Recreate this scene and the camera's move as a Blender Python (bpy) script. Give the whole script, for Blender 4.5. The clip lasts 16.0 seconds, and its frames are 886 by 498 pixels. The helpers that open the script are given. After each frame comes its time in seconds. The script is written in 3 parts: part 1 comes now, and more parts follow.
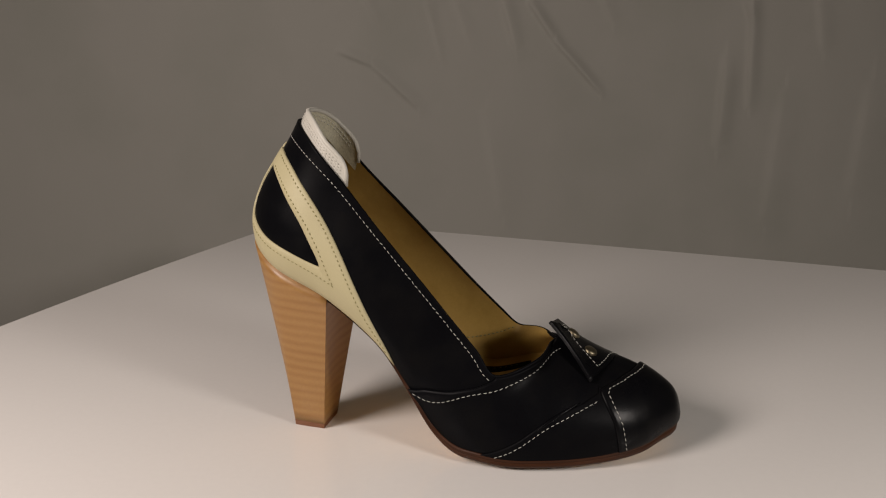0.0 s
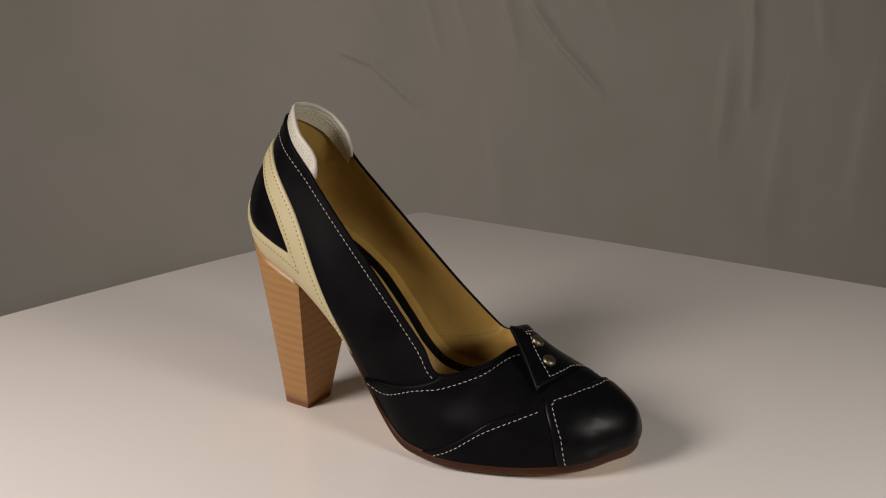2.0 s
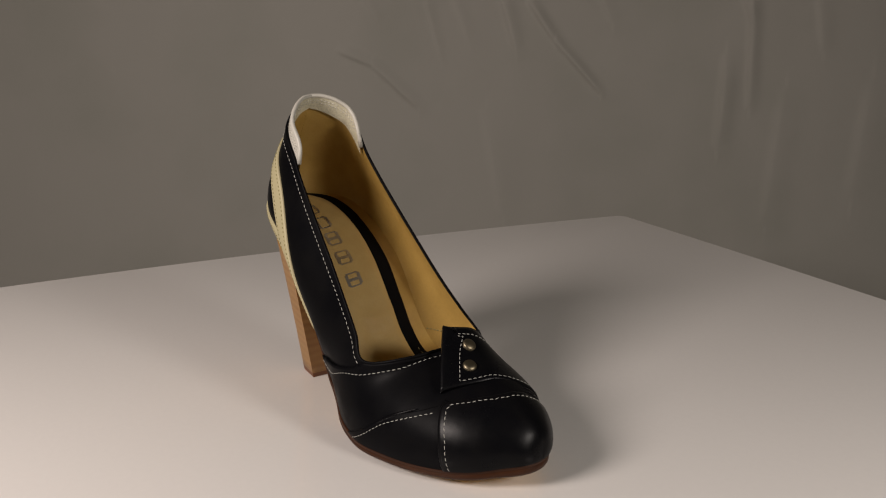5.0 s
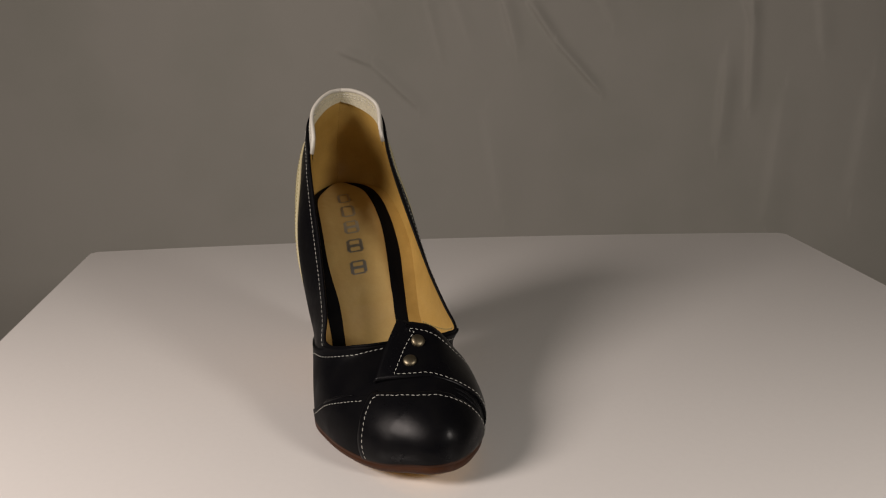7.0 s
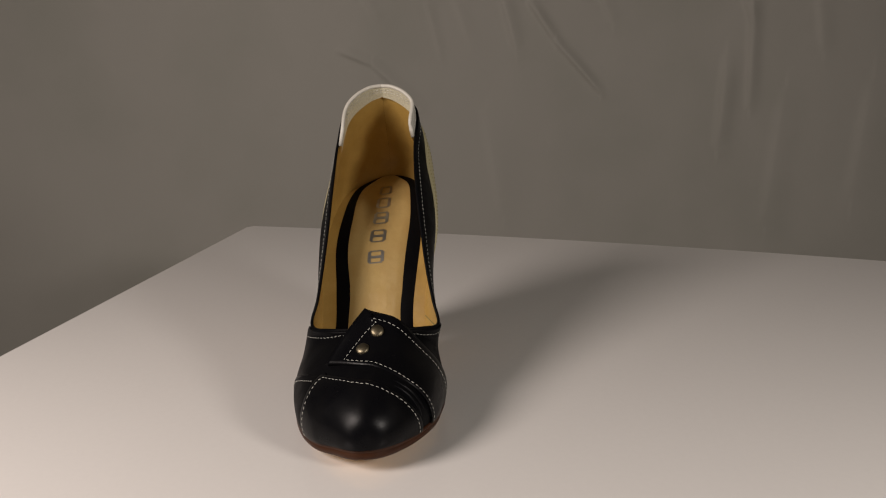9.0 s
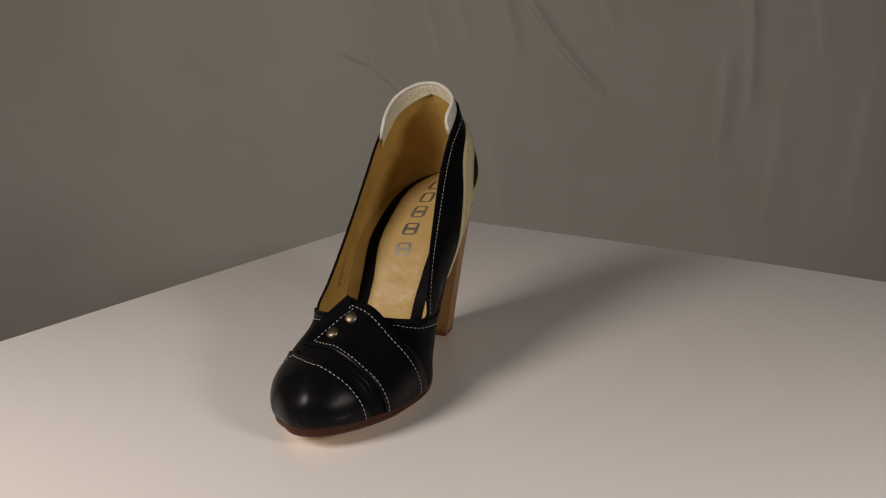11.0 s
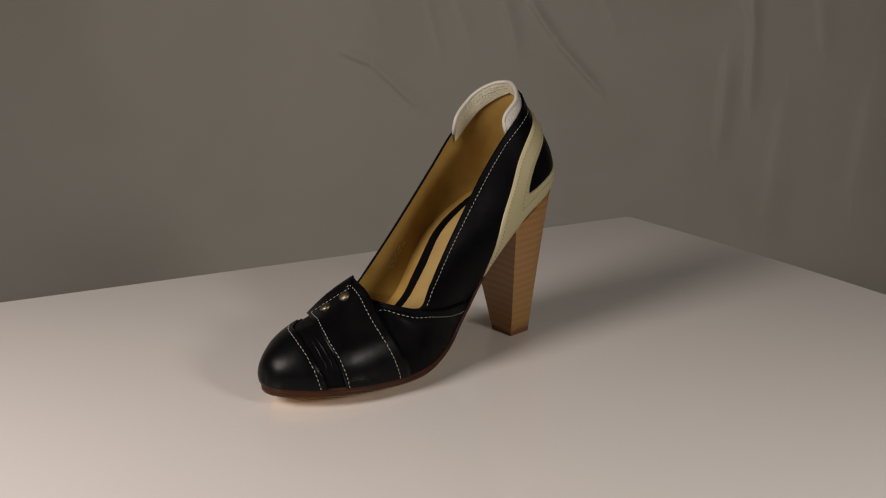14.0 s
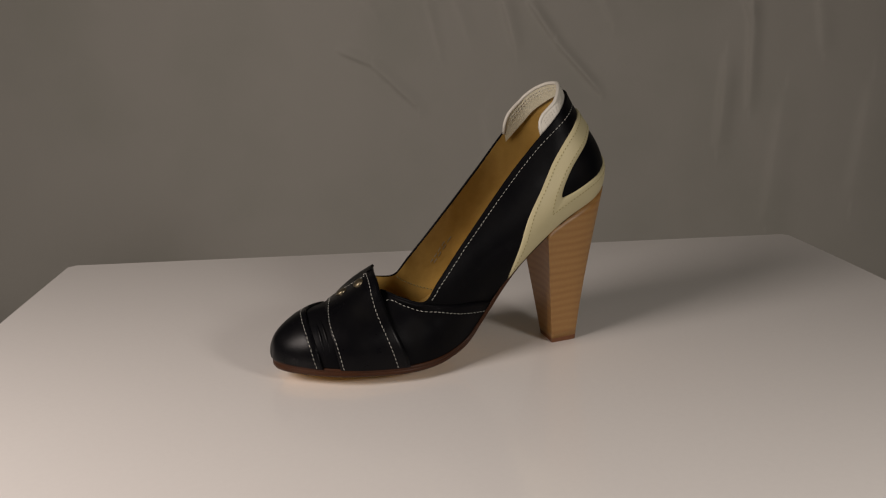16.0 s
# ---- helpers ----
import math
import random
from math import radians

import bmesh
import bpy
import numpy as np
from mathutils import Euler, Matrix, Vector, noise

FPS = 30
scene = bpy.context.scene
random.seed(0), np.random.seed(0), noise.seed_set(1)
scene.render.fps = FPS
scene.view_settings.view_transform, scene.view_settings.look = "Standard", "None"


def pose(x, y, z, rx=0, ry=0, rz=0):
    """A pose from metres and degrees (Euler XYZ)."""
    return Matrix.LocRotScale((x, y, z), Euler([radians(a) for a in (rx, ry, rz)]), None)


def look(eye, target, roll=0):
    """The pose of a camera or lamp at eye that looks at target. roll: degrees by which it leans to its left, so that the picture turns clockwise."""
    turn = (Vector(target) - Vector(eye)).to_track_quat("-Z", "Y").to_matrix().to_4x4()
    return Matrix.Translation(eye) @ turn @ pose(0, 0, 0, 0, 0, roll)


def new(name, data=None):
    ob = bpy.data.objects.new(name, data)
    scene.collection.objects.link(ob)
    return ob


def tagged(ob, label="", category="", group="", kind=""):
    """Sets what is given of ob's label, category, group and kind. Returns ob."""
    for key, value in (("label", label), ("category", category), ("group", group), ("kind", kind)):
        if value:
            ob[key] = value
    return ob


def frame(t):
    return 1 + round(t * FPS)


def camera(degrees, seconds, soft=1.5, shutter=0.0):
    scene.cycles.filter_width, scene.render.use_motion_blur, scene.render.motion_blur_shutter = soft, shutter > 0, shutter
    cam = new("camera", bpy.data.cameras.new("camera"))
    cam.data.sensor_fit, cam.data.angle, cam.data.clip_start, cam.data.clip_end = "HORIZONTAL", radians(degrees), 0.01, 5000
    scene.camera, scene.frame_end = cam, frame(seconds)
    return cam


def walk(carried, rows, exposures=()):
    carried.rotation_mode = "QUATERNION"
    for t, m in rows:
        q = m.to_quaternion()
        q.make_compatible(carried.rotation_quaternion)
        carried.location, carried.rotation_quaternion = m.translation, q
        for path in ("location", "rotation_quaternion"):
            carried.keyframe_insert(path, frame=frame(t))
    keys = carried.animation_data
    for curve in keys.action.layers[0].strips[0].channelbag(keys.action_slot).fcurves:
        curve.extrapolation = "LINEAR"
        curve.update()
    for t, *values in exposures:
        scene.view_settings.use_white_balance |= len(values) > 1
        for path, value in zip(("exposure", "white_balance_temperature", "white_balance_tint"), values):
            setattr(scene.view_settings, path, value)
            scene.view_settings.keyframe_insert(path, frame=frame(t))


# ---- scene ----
cam = camera(49.12, 16.0, soft=1.15)
EYE = (0.0, -0.56, 0.2386)
AIM = (EYE[0] - math.sin(radians(2.182)) * math.cos(radians(15.012)), EYE[1] + math.cos(radians(2.182)) * math.cos(radians(15.012)), EYE[2] - math.sin(radians(15.012)))
STAND = look(EYE, AIM, -0.742)
walk(cam, [(0.0, STAND), (16.0, STAND)], exposures=[(0.0, 0.07), (9.0, 0.07), (12.0, -0.03), (16.0, -0.05)])

# turn of the table in degrees, second by second
TURN = [(0.0, 0.0), (0.5, -4.7), (1.0, -8.9), (1.5, -12.8), (2.0, -16.4), (2.5, -20.0), (3.0, -23.8), (3.5, -28.1), (4.0, -32.5), (5.0, -42.2), (5.75, -49.6), (6.5, -57.0), (7.0, -61.9), (7.5, -66.7), (8.0, -71.6),
        (8.5, -76.4), (9.0, -81.3), (10.0, -91.1), (11.5, -105.9), (12.0, -110.8), (12.5, -115.7), (13.0, -120.5), (13.5, -125.3), (14.0, -130.1), (14.5, -134.9), (15.0, -139.7), (15.5, -144.5), (16.0, -149.35)]

# ---- light: two soft studio lamps before the table ----
world = bpy.data.worlds.new("world")
scene.world = world
world.use_nodes = True
world.node_tree.nodes["Background"].inputs[0].default_value = (0.94, 1.0, 0.88, 1)
world.node_tree.nodes["Background"].inputs[1].default_value = 0.028


def area_lamp(name, eye, target, size, watts, colour):
    data = bpy.data.lights.new(name, "AREA")
    data.shape, data.size, data.energy, data.color = "DISK", size, watts, colour
    ob = new(name, data)
    ob.matrix_basis = look(eye, target)
    return ob


area_lamp("key_lamp", (-0.62, -0.50, 0.50), (-0.25, -0.12, 0.0), 0.34, 6.8, (1.0, 0.875, 0.81))
area_lamp("fill_lamp", (0.54, -0.57, 0.38), (0.38, -0.44, 0.0), 0.18, 3.3, (1.0, 0.915, 0.85))


# ---- materials ----
def material(name, colour, rough=0.5, metal=0.0, spec=0.5, grain=0.0, scale=900.0, bump=0.0, stain=0.0, stain_scale=30.0, coat=0.0, tint=None, mottle=0.15, relief=0.0, relief_scale=90.0):
    """A surface with fine grain, broad stains and a little relief."""
    m = bpy.data.materials.new(name)
    m.use_nodes = True
    nt = m.node_tree
    p = nt.nodes["Principled BSDF"]
    p.inputs["Roughness"].default_value, p.inputs["Metallic"].default_value = rough, metal
    p.inputs["Specular IOR Level"].default_value, p.inputs["Coat Weight"].default_value = spec, coat
    co = nt.nodes.new("ShaderNodeTexCoord")
    fine, broad = nt.nodes.new("ShaderNodeTexNoise"), nt.nodes.new("ShaderNodeTexNoise")
    fine.inputs["Scale"].default_value, broad.inputs["Scale"].default_value = scale, stain_scale
    fine.inputs["Detail"].default_value, broad.inputs["Detail"].default_value = 4, 5
    for n in (fine, broad):
        nt.links.new(co.outputs["Object"], n.inputs["Vector"])
    dark, light = [tuple(c * (1 - k) for c in colour) + (1,) for k in (grain, -grain)]
    r1 = nt.nodes.new("ShaderNodeMixRGB")
    r1.inputs[1].default_value, r1.inputs[2].default_value = dark, light
    nt.links.new(fine.outputs["Fac"], r1.inputs[0])
    r2 = nt.nodes.new("ShaderNodeMixRGB")
    r2.blend_type = "MIX"
    t = tint or tuple(c * 0.55 for c in colour)
    r2.inputs[2].default_value = (*t, 1)
    mul = nt.nodes.new("ShaderNodeMapRange")
    mul.inputs["From Min"].default_value, mul.inputs["From Max"].default_value, mul.inputs["To Max"].default_value = 0.45, 0.8, stain
    nt.links.new(broad.outputs["Fac"], mul.inputs["Value"])
    nt.links.new(mul.outputs["Result"], r2.inputs[0])
    nt.links.new(r1.outputs[0], r2.inputs[1])
    nt.links.new(r2.outputs[0], p.inputs["Base Color"])
    rr = nt.nodes.new("ShaderNodeMapRange")
    rr.inputs["To Min"].default_value, rr.inputs["To Max"].default_value = rough * (1 - mottle), min(1, rough * (1 + 1.3 * mottle))
    nt.links.new(broad.outputs["Fac"], rr.inputs["Value"])
    nt.links.new(rr.outputs["Result"], p.inputs["Roughness"])
    if bump:
        b = nt.nodes.new("ShaderNodeBump")
        b.inputs["Strength"].default_value, b.inputs["Distance"].default_value = bump, 0.0004
        nt.links.new(fine.outputs["Fac"], b.inputs["Height"])
        nt.links.new(b.outputs["Normal"], p.inputs["Normal"])
        if relief:
            soft = nt.nodes.new("ShaderNodeTexNoise")
            soft.inputs["Scale"].default_value, soft.inputs["Detail"].default_value = relief_scale, 2
            nt.links.new(co.outputs["Object"], soft.inputs["Vector"])
            w = nt.nodes.new("ShaderNodeBump")
            w.inputs["Strength"].default_value, w.inputs["Distance"].default_value = relief, 0.003
            nt.links.new(soft.outputs["Fac"], w.inputs["Height"])
            nt.links.new(w.outputs["Normal"], b.inputs["Normal"])
    return m


def stacked_wood():
    """Stacked-leather look of the heel: thin wavy layers, lighter and darker."""
    m = material("stacked_wood", (0.325, 0.175, 0.055), rough=0.42, grain=0.12, scale=700, bump=0.05)
    nt = m.node_tree
    p = nt.nodes["Principled BSDF"]
    base = p.inputs["Base Color"].links[0].from_socket
    co = nt.nodes.new("ShaderNodeTexCoord")
    wave = nt.nodes.new("ShaderNodeTexWave")
    wave.bands_direction, wave.wave_profile = "Z", "SIN"
    wave.inputs["Scale"].default_value, wave.inputs["Distortion"].default_value = 62, 1.6
    wave.inputs["Detail"].default_value, wave.inputs["Detail Scale"].default_value = 3, 0.6
    nt.links.new(co.outputs["Object"], wave.inputs["Vector"])
    streak = nt.nodes.new("ShaderNodeTexNoise")
    streak.inputs["Scale"].default_value = 40
    mp = nt.nodes.new("ShaderNodeMapping")
    mp.inputs["Scale"].default_value = (0.6, 0.6, 9)
    nt.links.new(co.outputs["Object"], mp.inputs["Vector"])
    nt.links.new(mp.outputs["Vector"], streak.inputs["Vector"])
    ml = nt.nodes.new("ShaderNodeMath")
    ml.operation = "MULTIPLY"
    nt.links.new(wave.outputs["Fac"], ml.inputs[0])
    nt.links.new(streak.outputs["Fac"], ml.inputs[1])
    mix = nt.nodes.new("ShaderNodeMixRGB")
    mix.inputs[2].default_value = (0.24, 0.105, 0.028, 1)
    nt.links.new(ml.outputs[0], mix.inputs[0])
    nt.links.new(base, mix.inputs[1])
    nt.links.new(mix.outputs[0], p.inputs["Base Color"])
    return m


BLACK = material("black_leather", (0.0032, 0.0032, 0.0040), rough=0.28, spec=0.115, grain=0.35, scale=1400, bump=0.12, stain=0.5, stain_scale=60, tint=(0.006, 0.0055, 0.005), mottle=0.6, relief=0.05, relief_scale=80)
SOFT = material("soft_black_leather", (0.0032, 0.0032, 0.0040), rough=0.40, spec=0.045, grain=0.35, scale=1400, bump=0.12, stain=0.5, stain_scale=60, tint=(0.006, 0.0055, 0.005), mottle=0.6, relief=0.05, relief_scale=80)
CREAM = material("cream_leather", (0.46, 0.410, 0.24), rough=0.55, grain=0.05, scale=1300, bump=0.08, stain=0.3, stain_scale=50, tint=(0.40, 0.345, 0.19))
LINING = material("tan_lining", (0.42, 0.268, 0.072), rough=0.38, grain=0.10, scale=800, bump=0.06, stain=0.8, stain_scale=55, tint=(0.31, 0.185, 0.04), relief=0.35, relief_scale=60)
SOCK = material("tan_sock", (0.46, 0.325, 0.125), rough=0.40, grain=0.07, scale=900, bump=0.06, stain=0.6, stain_scale=60, tint=(0.38, 0.24, 0.075), relief=0.3, relief_scale=80)
WHITE = material("white_leather", (0.54, 0.52, 0.46), rough=0.45, grain=0.05, scale=1500, bump=0.12, stain=0.25, stain_scale=70, tint=(0.50, 0.47, 0.38))
KNIT = material("white_knit", (0.56, 0.53, 0.40), rough=0.8, grain=0.35, scale=1100, bump=0.8, stain=0.4, stain_scale=90, tint=(0.44, 0.40, 0.24))
SOLE = material("brown_sole", (0.038, 0.0125, 0.004), rough=0.42, spec=0.2, grain=0.25, scale=600, bump=0.08, stain=0.5, stain_scale=60, tint=(0.070, 0.024, 0.008))
OUTSOLE = material("tan_outsole", (0.72, 0.44, 0.13), rough=0.5, grain=0.1, scale=600, bump=0.05, stain=0.3, stain_scale=50)
THREAD = material("white_thread", (0.50, 0.50, 0.45), rough=0.7, grain=0.2, scale=2500, bump=0.2)
OLIVE = material("olive_thread", (0.26, 0.23, 0.10), rough=0.75, grain=0.2, scale=2500, bump=0.2)
BRASS = material("aged_brass", (0.22, 0.19, 0.13), rough=0.42, metal=1.0, grain=0.2, scale=500, stain=0.5, stain_scale=200, tint=(0.22, 0.17, 0.10))
FOIL = material("silver_foil", (0.50, 0.48, 0.44), rough=0.33, metal=0.9, grain=0.2, scale=900)
WOOD = stacked_wood()
TIP = material("heel_tip_wood", (0.16, 0.058, 0.02), rough=0.45, grain=0.2, scale=700)
BOARD = material("white_board", (0.752, 0.729, 0.700), rough=0.15, spec=0.5, grain=0.02, scale=260, bump=0.02, stain=0.12, stain_scale=7, tint=(0.69, 0.66, 0.642))
CLOTH = material("grey_cloth", (0.420, 0.404, 0.365), rough=0.9, spec=0.1, grain=0.05, scale=1200, bump=0.1, stain=0.85, stain_scale=5, tint=(0.355, 0.352, 0.308))
WALL = material("studio_wall", (0.30, 0.30, 0.26), rough=0.9, spec=0.2, grain=0.05, scale=60, stain=0.2, stain_scale=3)
STEEL = material("dark_metal", (0.05, 0.05, 0.055), rough=0.45, metal=0.6, grain=0.1, scale=300)


# ---- mesh helpers ----
def mesh_from(verts, faces, smooth=True):
    bm = bmesh.new()
    vs = [bm.verts.new(tuple(float(c) for c in v)) for v in verts]
    for f in faces:
        k = [vs[i] for i in dict.fromkeys(f)]
        if len(k) > 2:
            try:
                bm.faces.new(k).smooth = smooth
            except ValueError:
                pass
    return bm


def part(name, bm, mat, parent=None, label="", weld=0.0):
    """Links a bmesh as one mesh object under a thing or a part."""
    if weld:
        bmesh.ops.remove_doubles(bm, verts=bm.verts, dist=weld)
    bmesh.ops.recalc_face_normals(bm, faces=bm.faces)
    me = bpy.data.meshes.new(name)
    bm.to_mesh(me)
    bm.free()
    me.materials.append(mat)
    ob = new(name, me)
    if parent:
        ob.parent = parent
    if label:
        tagged(ob, label)
    return ob


def grid_faces(rows, cols, wrap=False, start=0):
    out = []
    for i in range(rows - 1):
        for j in range(cols if wrap else cols - 1):
            k = (j + 1) % cols
            out.append((start + i * cols + j, start + i * cols + k, start + (i + 1) * cols + k, start + (i + 1) * cols + j))
    return out


def tube(points, radius, sides=8, caps=True):
    """A round cord along points."""
    pts = [np.asarray(q, float) for q in points]
    verts, up = [], np.array([0, 0, 1.0])
    for i, q in enumerate(pts):
        d = unit(pts[min(i + 1, len(pts) - 1)] - pts[max(i - 1, 0)])
        a = unit(np.cross(d, up) + 1e-9)
        b = np.cross(a, d)
        r = radius[i] if hasattr(radius, "__len__") else radius
        verts += [q + r * (a * math.cos(k * 2 * math.pi / sides) + b * math.sin(k * 2 * math.pi / sides)) for k in range(sides)]
    faces = grid_faces(len(pts), sides, wrap=True)
    if caps:
        faces += [tuple(range(sides)), tuple(range(len(verts) - sides, len(verts)))]
    return mesh_from(verts, faces)


def box(x0, y0, z0, x1, y1, z1, bevel=0.0):
    v = [(x, y, z) for x in (x0, x1) for y in (y0, y1) for z in (z0, z1)]
    bm = mesh_from(v, [(0, 1, 3, 2), (4, 6, 7, 5), (0, 4, 5, 1), (2, 3, 7, 6), (0, 2, 6, 4), (1, 5, 7, 3)], smooth=False)
    if bevel:
        bmesh.ops.bevel(bm, geom=bm.edges[:], offset=bevel, segments=2, affect="EDGES")
    return bm


# ---- the place: closed studio, cloth backdrop ----
FLOOR_Z = -0.78
tagged(part("floor", box(-1.9, -2.3, FLOOR_Z - 0.1, 1.9, 1.3, FLOOR_Z), WALL), "dull grey-brown studio floor", "floor", kind="structure")
tagged(part("wall_north", box(-1.9, 1.2, FLOOR_Z, 1.9, 1.3, 1.7), WALL), "plain studio wall behind the cloth", "wall", kind="structure")
tagged(part("wall_south", box(-1.9, -2.3, FLOOR_Z, 1.9, -2.2, 1.7), WALL), "plain studio wall behind the camera", "wall", kind="structure")
tagged(part("wall_west", box(-1.9, -2.2, FLOOR_Z, -1.8, 1.2, 1.7), WALL), "plain studio side wall", "wall", kind="structure")
tagged(part("wall_east", box(1.8, -2.2, FLOOR_Z, 1.9, 1.2, 1.7), WALL), "plain studio side wall", "wall", kind="structure")
tagged(part("ceiling", box(-1.9, -2.3, 1.7, 1.9, 1.3, 1.8), WALL), "plain studio ceiling", "ceiling", kind="structure")

# creases of the cloth: start, end (x, z), width, height
CREASE = [((.071, .223), (.111, .164), 0.0031, 0.0053), ((.111, .164), (.177, .091), 0.0027, 0.0053), ((-.199, .155), (-.151, .135), 0.0036, 0.0040), ((-.151, .135), (-.087, .073), 0.0040, 0.0045), ((-.076, .230), (-.053, .142), 0.0029, 0.0020),
          ((.031, .240), (.055, .153), 0.0043, 0.0045), ((.385, .240), (.390, .069), 0.0040, 0.0048), ((.372, .230), (.383, .196), 0.0029, 0.0036), ((.355, .142), (.350, .013), 0.0058, 0.0051), ((-.164, .235), (-.141, .194), 0.0036, 0.0017),
          ((.170, .232), (.194, .190), 0.0043, 0.0024), ((-.036, .232), (-.013, .169), 0.0043, 0.0020), ((.475, .225), (.487, .150), 0.0050, 0.0025), ((.011, .065), (.036, -.087), 0.0072, 0.0020), ((.560, .10), (.545, -.06), 0.0099, 0.0025),
          ((.440, .09), (.425, -.10), 0.0086, 0.0027)]


def cloth_y(x, z):
    y = 0.85 - 0.05 * max(0, abs(x) - .5) ** 2
    y += 0.012 * math.sin(3.1 * x + .8) + 0.007 * math.sin(7.3 * x + 2.1 * z) + .004 * noise.noise((x * 5, z * 2.2, 1.3)) + .0012 * noise.noise((x * 18, z * 7, 4.1))
    for (x0, z0), (x1, z1), wide, high in CREASE:
        dx, dz = x1 - x0, z1 - z0
        t = min(1, max(0, ((x - x0) * dx + (z - z0) * dz) / (dx * dx + dz * dz)))
        ex, ez = x - x0 - t * dx, z - z0 - t * dz
        d = math.hypot(ex, ez)
        w = wide if ex < 0 else wide * 3.0
        if d < w * 3:
            y -= 1.15 * high * math.exp(-(d / w) ** 2) * (1 - .6 * abs(2 * t - 1) ** 3)
    return y


xs = np.concatenate([np.linspace(-1.15, -.74, 40), np.linspace(-.735, .65, 560), np.linspace(.66, 1.15, 40)])
zs = np.concatenate([np.linspace(-.765, -.31, 40), np.linspace(-.30, .26, 230), np.linspace(.27, .85, 40)])
verts = [(x, cloth_y(x, z), z) for z in zs for x in xs]
faces = grid_faces(len(zs), len(xs))
bm = mesh_from(verts, faces)
tagged(part("backdrop", bm, CLOTH), "creased grey fabric backdrop hanging behind the table", "backdrop", kind="structure")

# ---- shoe surface ----
B_LAT = [(.1048, -.0730, .0150), (.1025, -.0810, .0145), (.0946, -.0885, .0130), (.0830, -.0980, .0105), (.0680, -.1042, .0085), (.0500, -.1080, .0072), (.0320, -.1095, .0068), (.0150, -.1092, .0068),
         (.0000, -.1045, .0075), (-.0130, -.0985, .0095), (-.0250, -.0920, .0190), (-.0360, -.0915, .0370), (-.0520, -.0892, .0614), (-.0780, -.0792, .0819), (-.1080, -.0670, .0965), (-.1215, -.0440, .1075)]
B_MED = [(.1048, -.0730, .0150), (.1030, -.0655, .0150), (.0965, -.0565, .0145), (.0860, -.0470, .0135), (.0700, -.0370, .0125), (.0530, -.0315, .0115), (.0350, -.0272, .0112), (.0180, -.0275, .0118),
         (.0030, -.0310, .0140), (-.0110, -.0340, .0200), (-.0230, -.0342, .0335), (-.0335, -.0308, .0488), (-.0485, -.0272, .0668), (-.0750, -.0245, .0887), (-.1035, -.0262, .1025), (-.1215, -.0440, .1075)]
T_LAT = [(.1051, -.0730, .0156), (.1032, -.0728, .0272), (.0945, -.0722, .0354), (.0832, -.0690, .0419), (.0685, -.0640, .0461), (.0548, -.0608, .0495), (.0432, -.0600, .0545), (.0315, -.0888, .0522),
         (.0085, -.1012, .0480), (-.0020, -.0975, .0610), (-.0140, -.0942, .0755), (-.0290, -.0904, .0943), (-.0505, -.0858, .1208), (-.0680, -.0815, .1430), (-.0850, -.0738, .1625), (-.0952, -.0500, .1728)]
T_MED = [*T_LAT[:7], (.0350, -.0390, .0520), (.0230, -.0268, .0502), (.0120, -.0283, .0615), (-.0010, -.0303, .0760), (-.0163, -.0315, .0935), (-.0416, -.0325, .1221), (-.0600, -.0312, .1415), (-.0805, -.0285, .1636),
         (-.0952, -.0500, .1728)]
OUT = [.55, .50, .42, .36, .31, .24, .20, .19, .20, .20, .26, .38, .55, .72, .50, .12]
WALL_MED = [.08, .08, .08, .08, .08, .08, .08, .08, .10, .15, .20, .23, .20, .11, .04, .03]
WALL_OUT = [.08, .08, .08, .08, .08, .08, .08, .08, .08, .09, .10, .11, .10, .05, .02, .03]
OPEN = [0, 0, 0, 0, 0, 0, 0, .45, 1, 1, 1, 1, 1, 1, 1, 1]


def along(ctrl, s, twin=None):
    """A smooth curve through the control values; s runs from 0 to 1. It runs on into its twin at both ends, where there is one."""
    c = np.asarray(ctrl, float)
    n = len(c) - 1
    w = np.asarray(twin, float) if twin is not None else None
    e = np.concatenate([[2 * c[0] - c[1] if twin is None else w[1]], c, [2 * c[-1] - c[-2] if twin is None else w[-2]]])
    k = min(int(max(s, 0) * n), n - 1)
    t = s * n - k
    p, q, r, w = e[k:k + 4]
    return .5 * (2 * q + (r - p) * t + (2 * p - 5 * q + 4 * r - w) * t * t + (3 * q - p - 3 * r + w) * t ** 3)


def unit(a):
    return a / (np.linalg.norm(a) + 1e-12)


